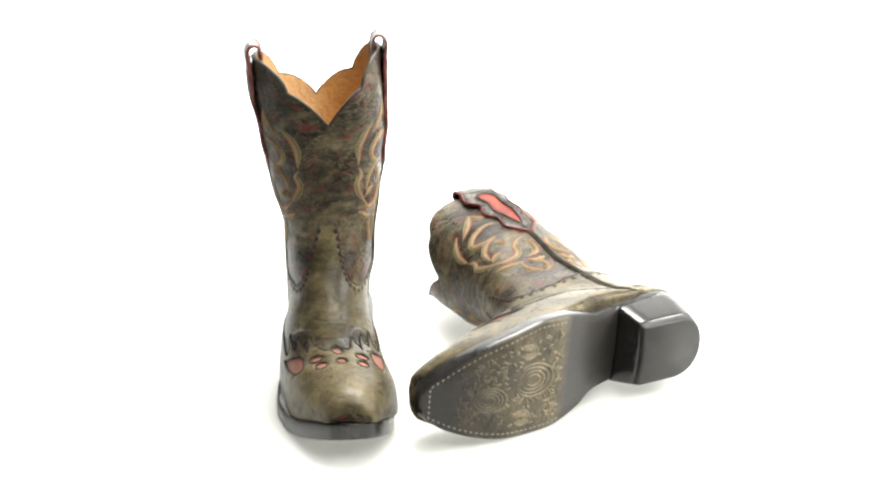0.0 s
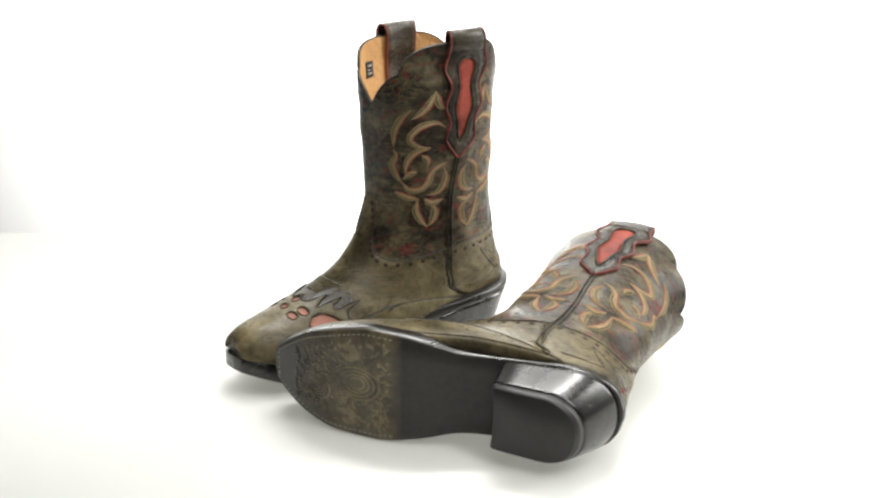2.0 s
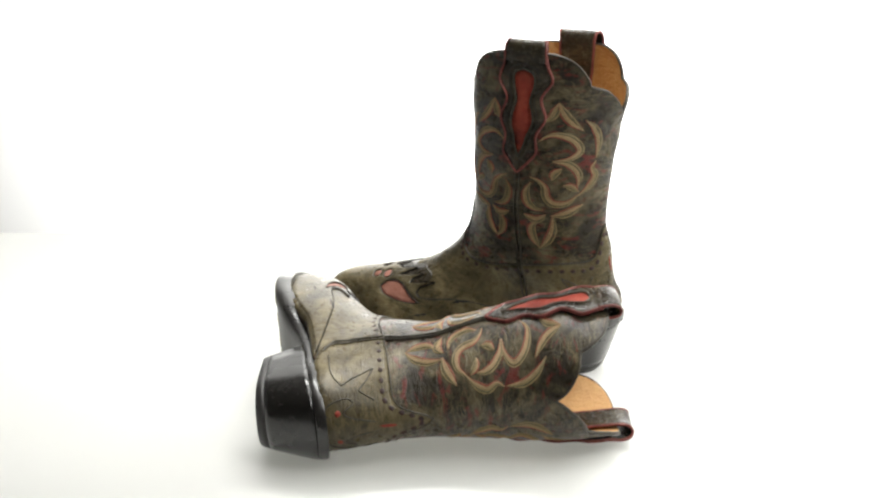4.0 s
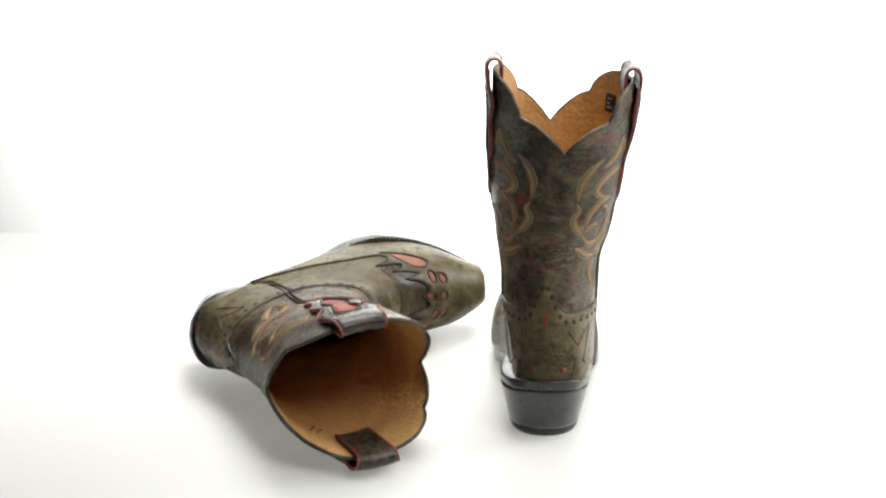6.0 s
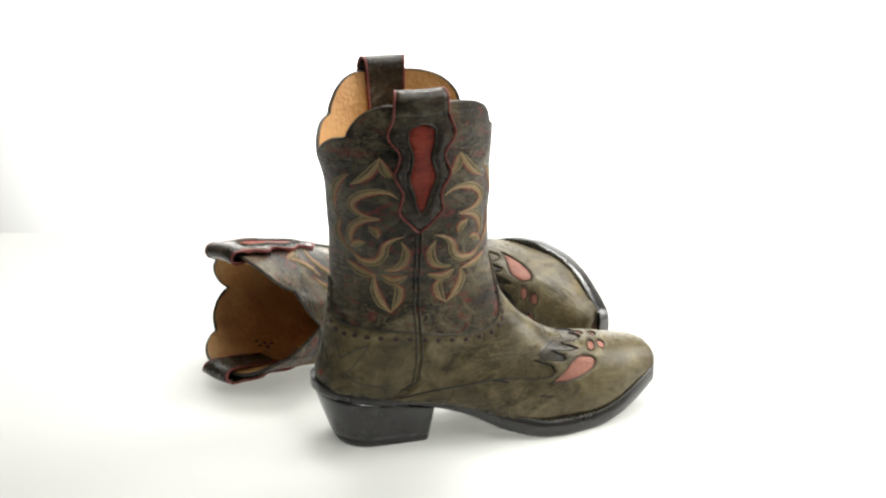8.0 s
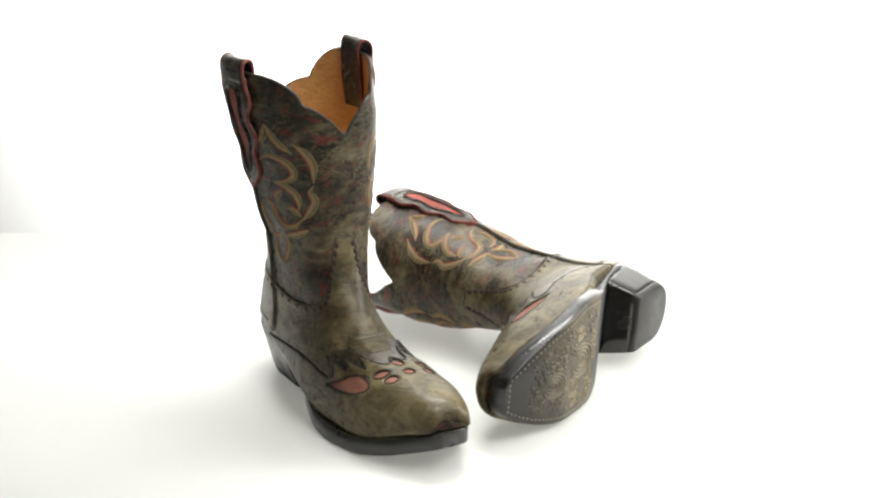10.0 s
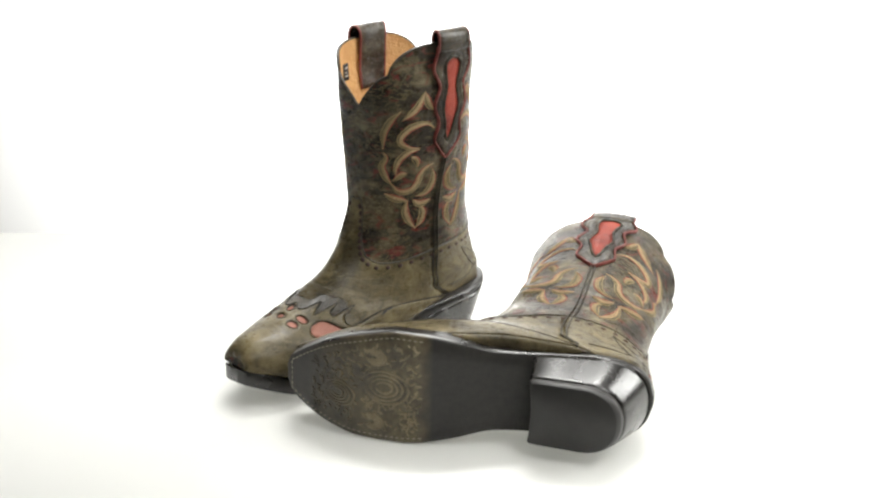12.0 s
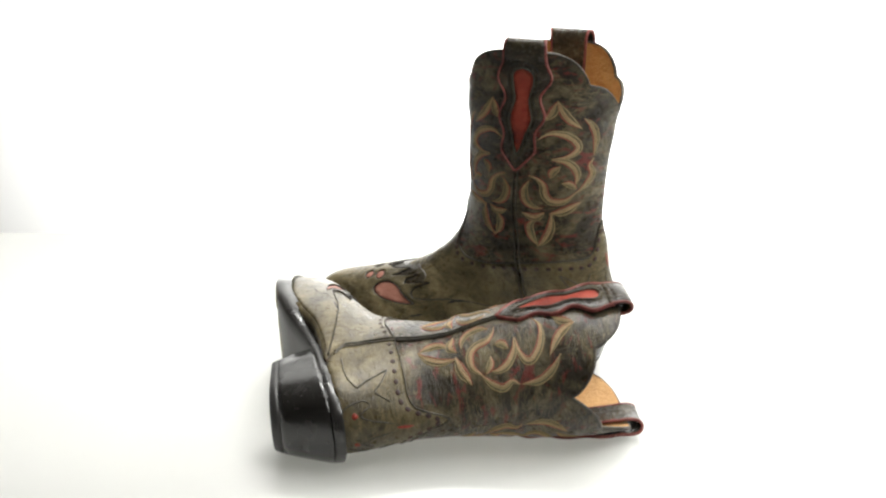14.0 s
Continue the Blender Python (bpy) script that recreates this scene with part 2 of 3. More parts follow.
def inside(poly, pts):
    """Which of the points lie in the polygon."""
    x, y = pts[:, 0], pts[:, 1]
    hit = np.zeros(len(pts), bool)
    for (x0, y0), (x1, y1) in zip(poly, np.roll(poly, -1, 0)):
        cross = ((y0 > y) != (y1 > y)) & (x < (x1 - x0) * (y - y0) / (y1 - y0 + 1e-15) + x0)
        hit ^= cross
    return hit


def resample(path, step, closed=False):
    p = np.array(path, float)
    if closed:
        p = np.vstack([p, p[:1]])
    L = np.concatenate([[0], np.cumsum(np.linalg.norm(np.diff(p, axis=0), axis=1))])
    s = np.linspace(0, L[-1], max(3, int(L[-1] / step) + 1))
    q = np.stack([np.interp(s, L, p[:, i]) for i in range(p.shape[1])], 1)
    return q[:-1] if closed else q


def smooth_path(path, n=8):
    """A Catmull-Rom curve through the points."""
    p = np.array(path, float)
    p = np.vstack([2 * p[0] - p[1], p, 2 * p[-1] - p[-2]])
    out = []
    for i in range(1, len(p) - 2):
        for t in np.linspace(0, 1, n, endpoint=False):
            a, b, c, d = p[i - 1:i + 3]
            out.append(0.5 * (2 * b + (c - a) * t + (2 * a - 5 * b + 4 * c - d) * t * t + (3 * b - a - 3 * c + d) * t ** 3))
    out.append(p[-2])
    return np.array(out)


SCALE = np.array([0.048, 1.0])


def patch(name, outline, thick, mat, parent, boot, holes=(), spacing=0.003, base=None, label="", inner=False):
    """A piece of leather laid on the upper: outline and holes in (psi, v), with its own thickness and rounded edge."""
    from mathutils.geometry import delaunay_2d_cdt
    side, seed = boot
    loops = [resample(np.array(o) * SCALE, spacing * 0.6, True) for o in (outline, *holes)]
    pts, edges = [], []
    for lp in loops:
        k = len(pts)
        pts += [tuple(q) for q in lp]
        edges += [(k + i, k + (i + 1) % len(lp)) for i in range(len(lp))]
    nb = len(pts)
    lo, hi = loops[0].min(0), loops[0].max(0)
    gx, gy = np.meshgrid(np.arange(lo[0], hi[0], spacing), np.arange(lo[1], hi[1], spacing * 0.87))
    gx = gx + (np.arange(gx.shape[0]) % 2)[:, None] * spacing / 2
    g = np.stack([gx.ravel(), gy.ravel()], 1)
    ok = inside(loops[0], g)
    for h in loops[1:]:
        ok &= ~inside(h, g)
    g = g[ok]
    if len(g):
        b = np.array(pts)
        g = g[np.min(np.linalg.norm(g[:, None] - b[None], axis=2), axis=1) > spacing * 0.55]
    pts += [tuple(q) for q in g]
    vo, _, fo, *_ = delaunay_2d_cdt([Vector(q) for q in pts], edges, [], 0, 1e-9)
    V = np.array([tuple(q) for q in vo])
    F = [f for f in fo]
    C = np.array([V[list(f)].mean(0) for f in F])
    keep = inside(loops[0], C)
    for h in loops[1:]:
        keep &= ~inside(h, C)
    F = [f for f, k in zip(F, keep) if k]
    count = {}
    for f in F:
        for a, b in zip(f, list(f)[1:] + [f[0]]):
            count[tuple(sorted((a, b)))] = count.get(tuple(sorted((a, b))), 0) + 1
    rim = [e for e, c in count.items() if c == 1]
    rimset = {i for e in rim for i in e}
    psi, v = V[:, 0] / SCALE[0], V[:, 1]
    lift = base(psi, v) if base else 0.0
    h = np.where([i in rimset for i in range(len(V))], thick * 0.6, thick)
    sgn = -1 if inner else 1
    top = surf(psi, v, side, lift + sgn * h, seed)
    low = surf(psi, v, side, lift - sgn * 0.0006, seed)
    bm = bmesh.new()
    tv = [bm.verts.new(q) for q in top]
    lv = {i: bm.verts.new(low[i]) for i in rimset}
    for f in F:
        bm.faces.new([tv[i] for i in f])
    for a, b in rim:
        bm.faces.new([tv[a], tv[b], lv[b], lv[a]])
    for q in [q for q in bm.verts if not q.link_faces]:
        bm.verts.remove(q)
    return part(name, bm, mat, parent, label)


def sweep(bm, P, N, half, height, closed=False, taper=0.0, sink=0.0004):
    """A rounded ridge along the points P with normals N."""
    P, N = np.asarray(P), np.asarray(N)
    T = np.roll(P, -1, 0) - np.roll(P, 1, 0) if closed else np.gradient(P, axis=0)
    T /= np.linalg.norm(T, axis=1, keepdims=True) + 1e-12
    B = np.cross(N, T)
    B /= np.linalg.norm(B, axis=1, keepdims=True) + 1e-12
    w = np.ones(len(P))
    if taper and not closed:
        s = np.linspace(0, 1, len(P))
        w = np.clip(np.minimum(s, 1 - s) / taper, 0.12, 1) ** 0.7
    rows = []
    for b, h in ((-1, -sink), (-0.85, height * 0.55), (-0.4, height * 0.92), (0, height), (0.4, height * 0.92), (0.85, height * 0.55), (1, -sink)):
        hh = h * w if h > 0 else np.full(len(P), h)
        rows.append(P + B * (half * b * w)[:, None] + N * hh[:, None])
    A = np.stack(rows, 1)
    if closed:
        A = np.concatenate([A, A[:1]], 0)
    grid_mesh(bm, A)
    if not closed:
        for k in (0, -1):
            bm.faces.new([bm.verts.new(q) for q in A[k]])
    bmesh.ops.remove_doubles(bm, verts=bm.verts, dist=1e-6)


def on_surface(path, boot, base=None, step=0.0015, closed=False):
    q = resample(np.array(path) * SCALE, step, closed)
    psi, v = q[:, 0] / SCALE[0], q[:, 1]
    lift = base(psi, v) if base else 0.0
    p = surf(psi, v, boot[0], lift + 1e-6, boot[1])
    n = surf(psi, v, boot[0], lift + 1e-3, boot[1]) - p
    return p, n / (np.linalg.norm(n, axis=1, keepdims=True) + 1e-12)


def ridge(name, path, half, height, mat, parent, boot, base=None, closed=False, taper=0.0, label="", step=0.0015):
    bm = bmesh.new()
    p, n = on_surface(path, boot, base, step, closed)
    sweep(bm, p, n, half, height, closed, taper)
    return part(name, bm, mat, parent, label)


def tube(bm, P, r, closed=False, k=8):
    P = np.asarray(P)
    T = np.roll(P, -1, 0) - np.roll(P, 1, 0) if closed else np.gradient(P, axis=0)
    T /= np.linalg.norm(T, axis=1, keepdims=True) + 1e-12
    up = np.array([0.31, 0.22, 0.92])
    B = np.cross(T, up)
    B /= np.linalg.norm(B, axis=1, keepdims=True) + 1e-12
    C = np.cross(B, T)
    a = np.linspace(0, 2 * PI, k, endpoint=False)
    A = P[:, None] + r * (np.cos(a)[None, :, None] * B[:, None] + np.sin(a)[None, :, None] * C[:, None])
    if closed:
        A = np.concatenate([A, A[:1]], 0)
    grid_mesh(bm, A, wrap_u=True)
    if not closed:
        for q in (A[0], A[-1]):
            bm.faces.new([bm.verts.new(x) for x in q])
    bmesh.ops.remove_doubles(bm, verts=bm.verts, dist=1e-6)


# ---- sole and heel outlines ----
YS = [-0.0795, -0.0755, -0.0650, -0.0450, -0.0300, -0.0100, 0.0150, 0.0450, 0.0700, 0.1000, 0.1200, 0.1400, 0.1600, 0.1800, 0.2000, 0.2130, 0.2190, 0.2218]
XM = curve(YS, [-0.0076, -0.0209, -0.0323, -0.0389, -0.0408, -0.0399, -0.0380, -0.0370, -0.0420, -0.0483, -0.0504, -0.0506, -0.0495, -0.0460, -0.0395, -0.0325, -0.0268, -0.0190])
XL = curve(YS, [0.0019, 0.0142, 0.0247, 0.0314, 0.0333, 0.0323, 0.0320, 0.0340, 0.0420, 0.0477, 0.0481, 0.0439, 0.0380, 0.0295, 0.0172, 0.0075, 0.0022, -0.0050])
ZT = curve([-.0795, -.045, 0, .03, .05, .076, .11, .15, .175, .2, .2245], [.0570, .0500, .0445, .0405, .0355, .0245, .0150, .0147, .0197, .0283, .0362])
ZB = curve([-.0795, -.045, 0, .03, .05, .076, .11, .15, .175, .2, .2245], [.0490, .0415, .0355, .0275, .0195, .0080, .0008, .0006, .0055, .0140, .0235])


def outsole(boot_ob, side):
    t = np.linspace(0, 1, 70)
    ys = YS[0] + (YS[-1] - YS[0]) * (t - np.sin(2 * PI * t) / (2 * PI) * 0.85)
    rows = []
    for y in ys:
        a, b, zt, zb = float(XM(y)), float(XL(y)), float(ZT(y)), float(ZB(y))
        m, h = (a + b) / 2, (b - a) / 2
        ring = [(m + h * f, zt) for f in (-0.96, -0.6, -0.2, 0.2, 0.6, 0.96)] + [(b, zt - 0.001), (b, zb + 0.0014)]
        ring += [(m + h * f, zb) for f in (0.97, 0.6, 0.2, -0.2, -0.6, -0.97)] + [(a, zb + 0.0014), (a, zt - 0.001)]
        rows.append([(side * x, y, z) for x, z in ring])
    bm = bmesh.new()
    vs = grid_mesh(bm, np.array(rows), wrap_u=True)
    bm.faces.new(vs[0])
    bm.faces.new(vs[-1])
    ob = part("outsole", bm, EDGE, boot_ob, "black leather outsole with tooled tan forepart")
    ob.data.materials.append(SOLE)
    for f in ob.data.polygons:
        if f.normal.z < -0.6:
            f.material_index = 1
    return ob


def heel_block(boot_ob, side):
    def outline(s):
        # s: 0 at the ground, 1 under the sole
        back, front = -0.0590 - 0.0185 * s ** 0.85, 0.0115 + 0.004 * s
        hw = 0.0272 + 0.0090 * s ** 0.9
        cx = -0.004
        pts = [(cx - hw * 0.93, front - 0.0005), (cx - hw * 0.45, front - 0.002), (cx, front - 0.0026), (cx + hw * 0.45, front - 0.002), (cx + hw * 0.93, front - 0.0005), (cx + hw * 0.985, front - 0.003)]
        mid = back + hw * 1.05
        for f in np.linspace(0, 1, 4)[1:]:
            pts.append((cx + hw * (0.985 + 0.015 * f), front - 0.003 + (mid - front + 0.003) * f))
        for a in np.linspace(0, PI, 25)[1:-1]:
            pts.append((cx + hw * abs(math.cos(a)) ** 0.9 * (1 if math.cos(a) > 0 else -1), mid - hw * 1.05 * math.sin(a) ** 0.95))
        for f in np.linspace(1, 0, 4)[:-1]:
            pts.append((cx - hw * (0.985 + 0.015 * f), front - 0.003 + (mid - front + 0.003) * f))
        pts.append((cx - hw * 0.985, front - 0.003))
        return pts

    def block(name, s0, s1, n, mat, label, shrink=1.0):
        rows = []
        for s in np.linspace(s0, s1, n):
            rows.append([(side * (-0.004 + (x + 0.004) * shrink), y, float(ZB(y)) * s + 0.0005 * s) for x, y in outline(s)])
        bm = bmesh.new()
        A = np.array(rows)
        if s0 == 0:
            c = A[0].mean(0)
            A = np.concatenate([(c + (A[0] - c) * 0.975)[None], A], 0)
            A[1, :, 2] += 0.0007
        vs = grid_mesh(bm, A, wrap_u=True)
        bm.faces.new(vs[0])
        bm.faces.new(vs[-1])
        return part(name, bm, mat, boot_ob, label)
    block("heel", 0.17, 1.0, 10, HEELM, "stacked black leather heel")
    block("heel_cap", 0.0, 0.166, 3, CAP, "dull black rubber heel cap", 1.0)


def sole_point(x, y, side, dz=0.0):
    return (side * x, y, float(ZB(y)) - dz)


def sole_ridge(bm, path, half, h, side):
    q = resample(path, 0.0012)
    P = np.array([sole_point(x, y, side) for x, y in q])
    N = np.tile(np.array([0, 0, -1.0]), (len(P), 1))
    sweep(bm, P, N, half, h, taper=0.15, sink=0.0003)


def sole_tooling(boot_ob, side):
    """Paisley scrolls and leaves pressed into the forepart, each scroll a part."""
    def spiral(cx, cy, r, turns, tail, name):
        bm = bmesh.new()
        for k in range(4):
            rr = r * (1 - 0.22 * k)
            a = np.linspace(0.3, 0.3 + turns * PI, 40)
            path = [(cx + rr * 0.72 * math.sin(b), cy + rr * math.cos(b) - (tail * (b / a[-1]) ** 3 if k == 0 else 0)) for b in a]
            sole_ridge(bm, path, 0.0010, 0.0010, side)
        part(name, bm, TOOL, boot_ob)
    spiral(-0.002, 0.130, 0.020, 1.9, 0.004, "tooled_scroll")
    spiral(-0.014, 0.171, 0.015, 1.9, 0.004, "tooled_scroll")
    spiral(0.024, 0.138, 0.009, 1.8, 0.003, "tooled_scroll")
    spiral(-0.034, 0.140, 0.009, 1.8, 0.003, "tooled_scroll")
    rnd = random.Random(5)
    bm = bmesh.new()
    for _ in range(330):
        y = rnd.uniform(0.100, 0.196)
        a, b = float(XM(y)) + 0.010, float(XL(y)) - 0.010
        x = rnd.uniform(a, b)
        if any((x - cx) ** 2 / 0.6 + (y - cy) ** 2 < r * r for cx, cy, r in ((-.002, .130, .019), (-.014, .171, .014), (.024, .138, .008), (-.034, .140, .008))):
            continue
        d, L = rnd.uniform(0, 2 * PI), rnd.uniform(0.003, 0.007)
        c = rnd.uniform(-0.5, 0.5)
        path = [(x + L * f * math.cos(d + c * f), y + L * f * math.sin(d + c * f)) for f in np.linspace(-0.5, 0.5, 6)]
        sole_ridge(bm, path, rnd.uniform(0.0006, 0.0012), 0.0010, side)
    tagged(part("tooled_leaves", bm, TOOL, boot_ob), kind="stuff")


def shared(name, me, mats, parent):
    for m in mats:
        ob = new(name, me)
        ob.parent = parent
        ob.matrix_basis = m


def bead(name, sx, sy, sz, mat):
    bm = bmesh.new()
    bmesh.ops.create_uvsphere(bm, u_segments=8, v_segments=5, radius=1, matrix=Matrix.Diagonal((sx, sy, sz, 1)))
    me = bpy.data.meshes.new(name)
    for f in bm.faces:
        f.smooth = True
    bm.to_mesh(me)
    bm.free()
    me.materials.append(mat)
    return me


STITCH_ME = bead("stitch", 0.0016, 0.0006, 0.0005, STITCH)
HOLE_ME = bead("perforation", 0.0026, 0.0020, 0.0006, HOLE)


def sole_stitches(boot_ob, side):
    mats = []
    pts = [(float(XM(y)) + 0.0048, y) for y in np.linspace(0.10, 0.205, 60)]
    pts += [(x, 0.2172) for x in np.linspace(-0.026, 0.000, 8)]
    pts += [(float(XL(y)) - 0.0048, y) for y in np.linspace(0.205, 0.10, 60)]
    q = resample(pts, 0.0046)
    d = np.gradient(q, axis=0)
    for (x, y), (dx, dy) in zip(q, d):
        mats.append(pose(*sole_point(x, y, side), 0, 0, math.degrees(math.atan2(dy, side * dx))))
    shared("stitch", STITCH_ME, mats, boot_ob)


WELT_ME = bead("welt_stitch", 0.0011, 0.0007, 0.0006, THREAD3)


def welt_stitches(boot_ob, side):
    q = [(float(XM(y)) + 0.0016, y) for y in np.linspace(0.085, 0.208, 60)]
    q += [(x, 0.2200) for x in np.linspace(-0.022, -0.006, 6)]
    q += [(float(XL(y)) - 0.0016, y) for y in np.linspace(0.208, 0.060, 70)]
    q = resample(q, 0.0045)
    d = np.gradient(q, axis=0)
    shared("welt_stitch", WELT_ME, [pose(side * x, y, float(ZT(y)) + 0.0002, 0, 0, math.degrees(math.atan2(dy, side * dx))) for (x, y), (dx, dy) in zip(q, d)], boot_ob)


# ---- vamp and counter seam: rises to a tongue in front and a peak behind ----
VB_A = [0, 5, 10, 15, 20, 27, 37, 50, 65, 80, 90, 110, 130, 147, 157, 166, 173, 180]
VB_V = [.151, .153, .146, .130, .112, .097, .087, .0825, .087, .097, .103, .111, .116, .119, .123, .133, .142, .1455]
VB = curve(VB_A, VB_V)


def vamp_line(psi, drop=0.0):
    c = np.abs((np.asarray(psi) + PI) % (2 * PI) - PI)
    return VB(np.degrees(c)) - drop


def flame_strokes():
    """Stitched flames of one quarter of the shaft: distance from the side seam and height, in mm."""
    top = [
        ("tan", [(29, 254), (36, 242), (43, 235), (51, 229)]),
        ("olive", [(29, 253), (26, 242), (20, 236)]),
        ("olive", [(51, 238), (58, 230), (62, 218), (62, 203)]),
        ("tan", [(18, 219), (25, 224), (33, 225), (44, 221.5), (51, 214), (50.5, 208), (43, 203), (32, 202)]),
        ("tan", [(32, 201), (43, 199.5), (50.5, 193), (53, 185), (52, 177)]),
        ("olive", [(62, 201), (60, 195), (62, 187), (59, 177), (53, 169)]),
        ("olive", [(40, 195), (34, 190), (33, 184)]),
    ]
    low = [
        ("tan", [(54, 171), (46, 162.5), (35, 162), (29, 168), (27, 177), (21, 183), (12.5, 186)]),
        ("olive", [(53, 173), (48, 178), (42, 179)]),
        ("olive", [(14, 181), (9.5, 172), (11.5, 162), (18.5, 157), (27, 156)]),
        ("tan", [(57, 161), (46, 154.5), (33, 151.5)]),
        ("tan", [(29, 152.5), (20, 148), (8, 151)]),
        ("tan", [(35, 153), (34, 141), (28, 131), (20.5, 124)]),
        ("olive", [(21, 147), (15, 141), (16, 132), (20.5, 125)]),
    ]
    return top + low


def pull_strap(boot_ob, boot, s):
    """Pull strap on one side of the shaft: s +1 outer side, -1 inner side."""
    side, seed = boot
    mid = s * PI / 2

    def pv(d, z):
        return (mid - s * math.asin(max(-1, min(1, d / 0.067))), z)

    def lift(psi, v):
        return 0.0006 + 0.0032 * np.clip((v - 0.22) / 0.06, 0, 1) ** 1.3
    wid = curve([.190, .200, .209, .223, .239, .256, .273, .288, .300], [.0006, .0105, .0170, .0145, .0203, .0150, .0222, .0180, .0172])
    zs = np.linspace(.190, .292, 40)
    line = [pv(float(wid(z)), z) for z in zs] + [pv(-float(wid(z)), z) for z in zs[::-1]]
    iw = curve([.205, .214, .222, .237, .255, .268, .275, .2800, .2825], [.0004, .0046, .0062, .0102, .0066, .0088, .0092, .0068, .0005])
    iz = np.linspace(.205, .2825, 36)
    hole = [pv(float(iw(z)), z) for z in iz] + [pv(-float(iw(z)), z) for z in iz[::-1]]
    rim_w = curve([.1985, .209, .222, .237, .255, .270, .279, .284, .2875], [.0004, .0080, .0100, .0140, .0102, .0127, .0127, .0097, .0005])
    rz = np.linspace(.1985, .2875, 36)
    rim = [pv(float(rim_w(z)), z) for z in rz] + [pv(-float(rim_w(z)), z) for z in rz[::-1]]
    st = patch("pull_strap", line, 0.0018, STRAP, boot_ob, boot, [hole], 0.0028, lift, "dark brown leather pull strap with red inlay")
    patch("inlay", hole, 0.0004, RED, st, boot, (), 0.003, lift, "brick red leather inlay")
    ridge("inlay_border", hole, 0.0010, 0.0024, SEAM, st, boot, lift, True)
    ridge("border_seam", rim, 0.0006, 0.0022, GROOVE, st, boot, lift, True)
    # the loop over the top edge and down inside
    prof = [(.0052, .288), (.0058, .296), (.0050, .302), (.0020, .3055), (-.0020, .3058), (-.0052, .303), (-.0066, .297), (-.0064, .288), (-.0058, .275), (-.0054, .260), (-.0052, .247)]
    prof = smooth_path(prof, 4)
    ds = np.linspace(-1, 1, 11)

    def loop_sheet(extra):
        rows = []
        for k, (o, z) in enumerate(prof):
            f = k / (len(prof) - 1)
            hw = 0.0176 - 0.003 * f
            nrm = np.gradient(prof, axis=0)[k]
            nrm = np.array([nrm[1], -nrm[0]]) / (np.linalg.norm(nrm) + 1e-9)
            oo, zz = o + nrm[0] * extra, z + nrm[1] * extra
            psi = np.array([pv(d * hw, z)[0] for d in ds])
            p0 = surf(psi, 0.29, side, 1e-6, seed)
            n0 = surf(psi, 0.29, side, 1e-3, seed) - p0
            n0[:, 2] = 0
            n0 /= np.linalg.norm(n0, axis=1, keepdims=True)
            row = surf(psi, min(zz, 0.295), side, 0, seed) + n0 * oo
            row[:, 2] = zz - 0.295 + surf(psi, 0.295, side, 0, seed)[:, 2]
            rows.append(row)
        return np.array(rows)
    A, B = loop_sheet(0.0009), loop_sheet(-0.0009)
    bm = bmesh.new()
    ring = np.concatenate([A, B[:, ::-1]], 1)
    vs = grid_mesh(bm, ring, wrap_u=True)
    bm.faces.new(vs[0])
    bm.faces.new(vs[-1])
    part("loop", bm, STRAP, st, "glossy dark brown strap loop")
    M = (A + B) / 2
    for j in (0, -1):
        bm = bmesh.new()
        tube(bm, M[:, j], 0.0013)
        part("loop_piping", bm, PIPING, st, "dull red piping")
    for sg in (1, -1):
        ridge("strap_piping", [pv(sg * float(wid(z)), z) for z in zs], 0.0012, 0.0026, PIPING, st, boot, lift, label="dull red piping")


def boot_upper(boot_ob, boot):
    side, seed = boot
    nc = 160
    psi = np.linspace(-PI, PI, nc, endpoint=False)
    extra = np.radians([90 - 58.3, 90 + 46.3])
    psi = np.sort(np.concatenate([psi, extra, -extra]))
    vs = np.concatenate([np.linspace(-.085, -.06, 14), np.linspace(-.057, .235, 100)])
    rows = [surf(psi, np.full_like(psi, v), side, 0.0, seed) for v in vs]
    for f in np.linspace(0, 1, 16)[1:]:
        rows.append(surf(psi, .235 + (topline(psi) - .235) * f, side, 0.0, seed))
    bm = bmesh.new()
    g = grid_mesh(bm, np.array(rows), wrap_u=True)
    bm.faces.new(g[0])
    part("shaft", bm, SHAFT, boot_ob, "distressed dark olive-brown leather shaft with scalloped top")
    # lining
    rows = [surf(psi, np.full_like(psi, v), side, -0.003, seed) for v in np.linspace(.03, .235, 50)]
    for f in np.linspace(0, 1, 10)[1:]:
        rows.append(surf(psi, .235 + (topline(psi) - .235) * f, side, -0.003, seed))
    bm = bmesh.new()
    g = grid_mesh(bm, np.array(rows), wrap_u=True)
    part("lining", bm, LINING, boot_ob, "tan leather lining")
    # folded binding on the top line
    bm = bmesh.new()
    tube(bm, surf(psi, topline(psi) - 0.0004, side, -0.0014, seed), 0.0017, True)
    part("top_binding", bm, BINDING, boot_ob, "dark folded leather top edge")


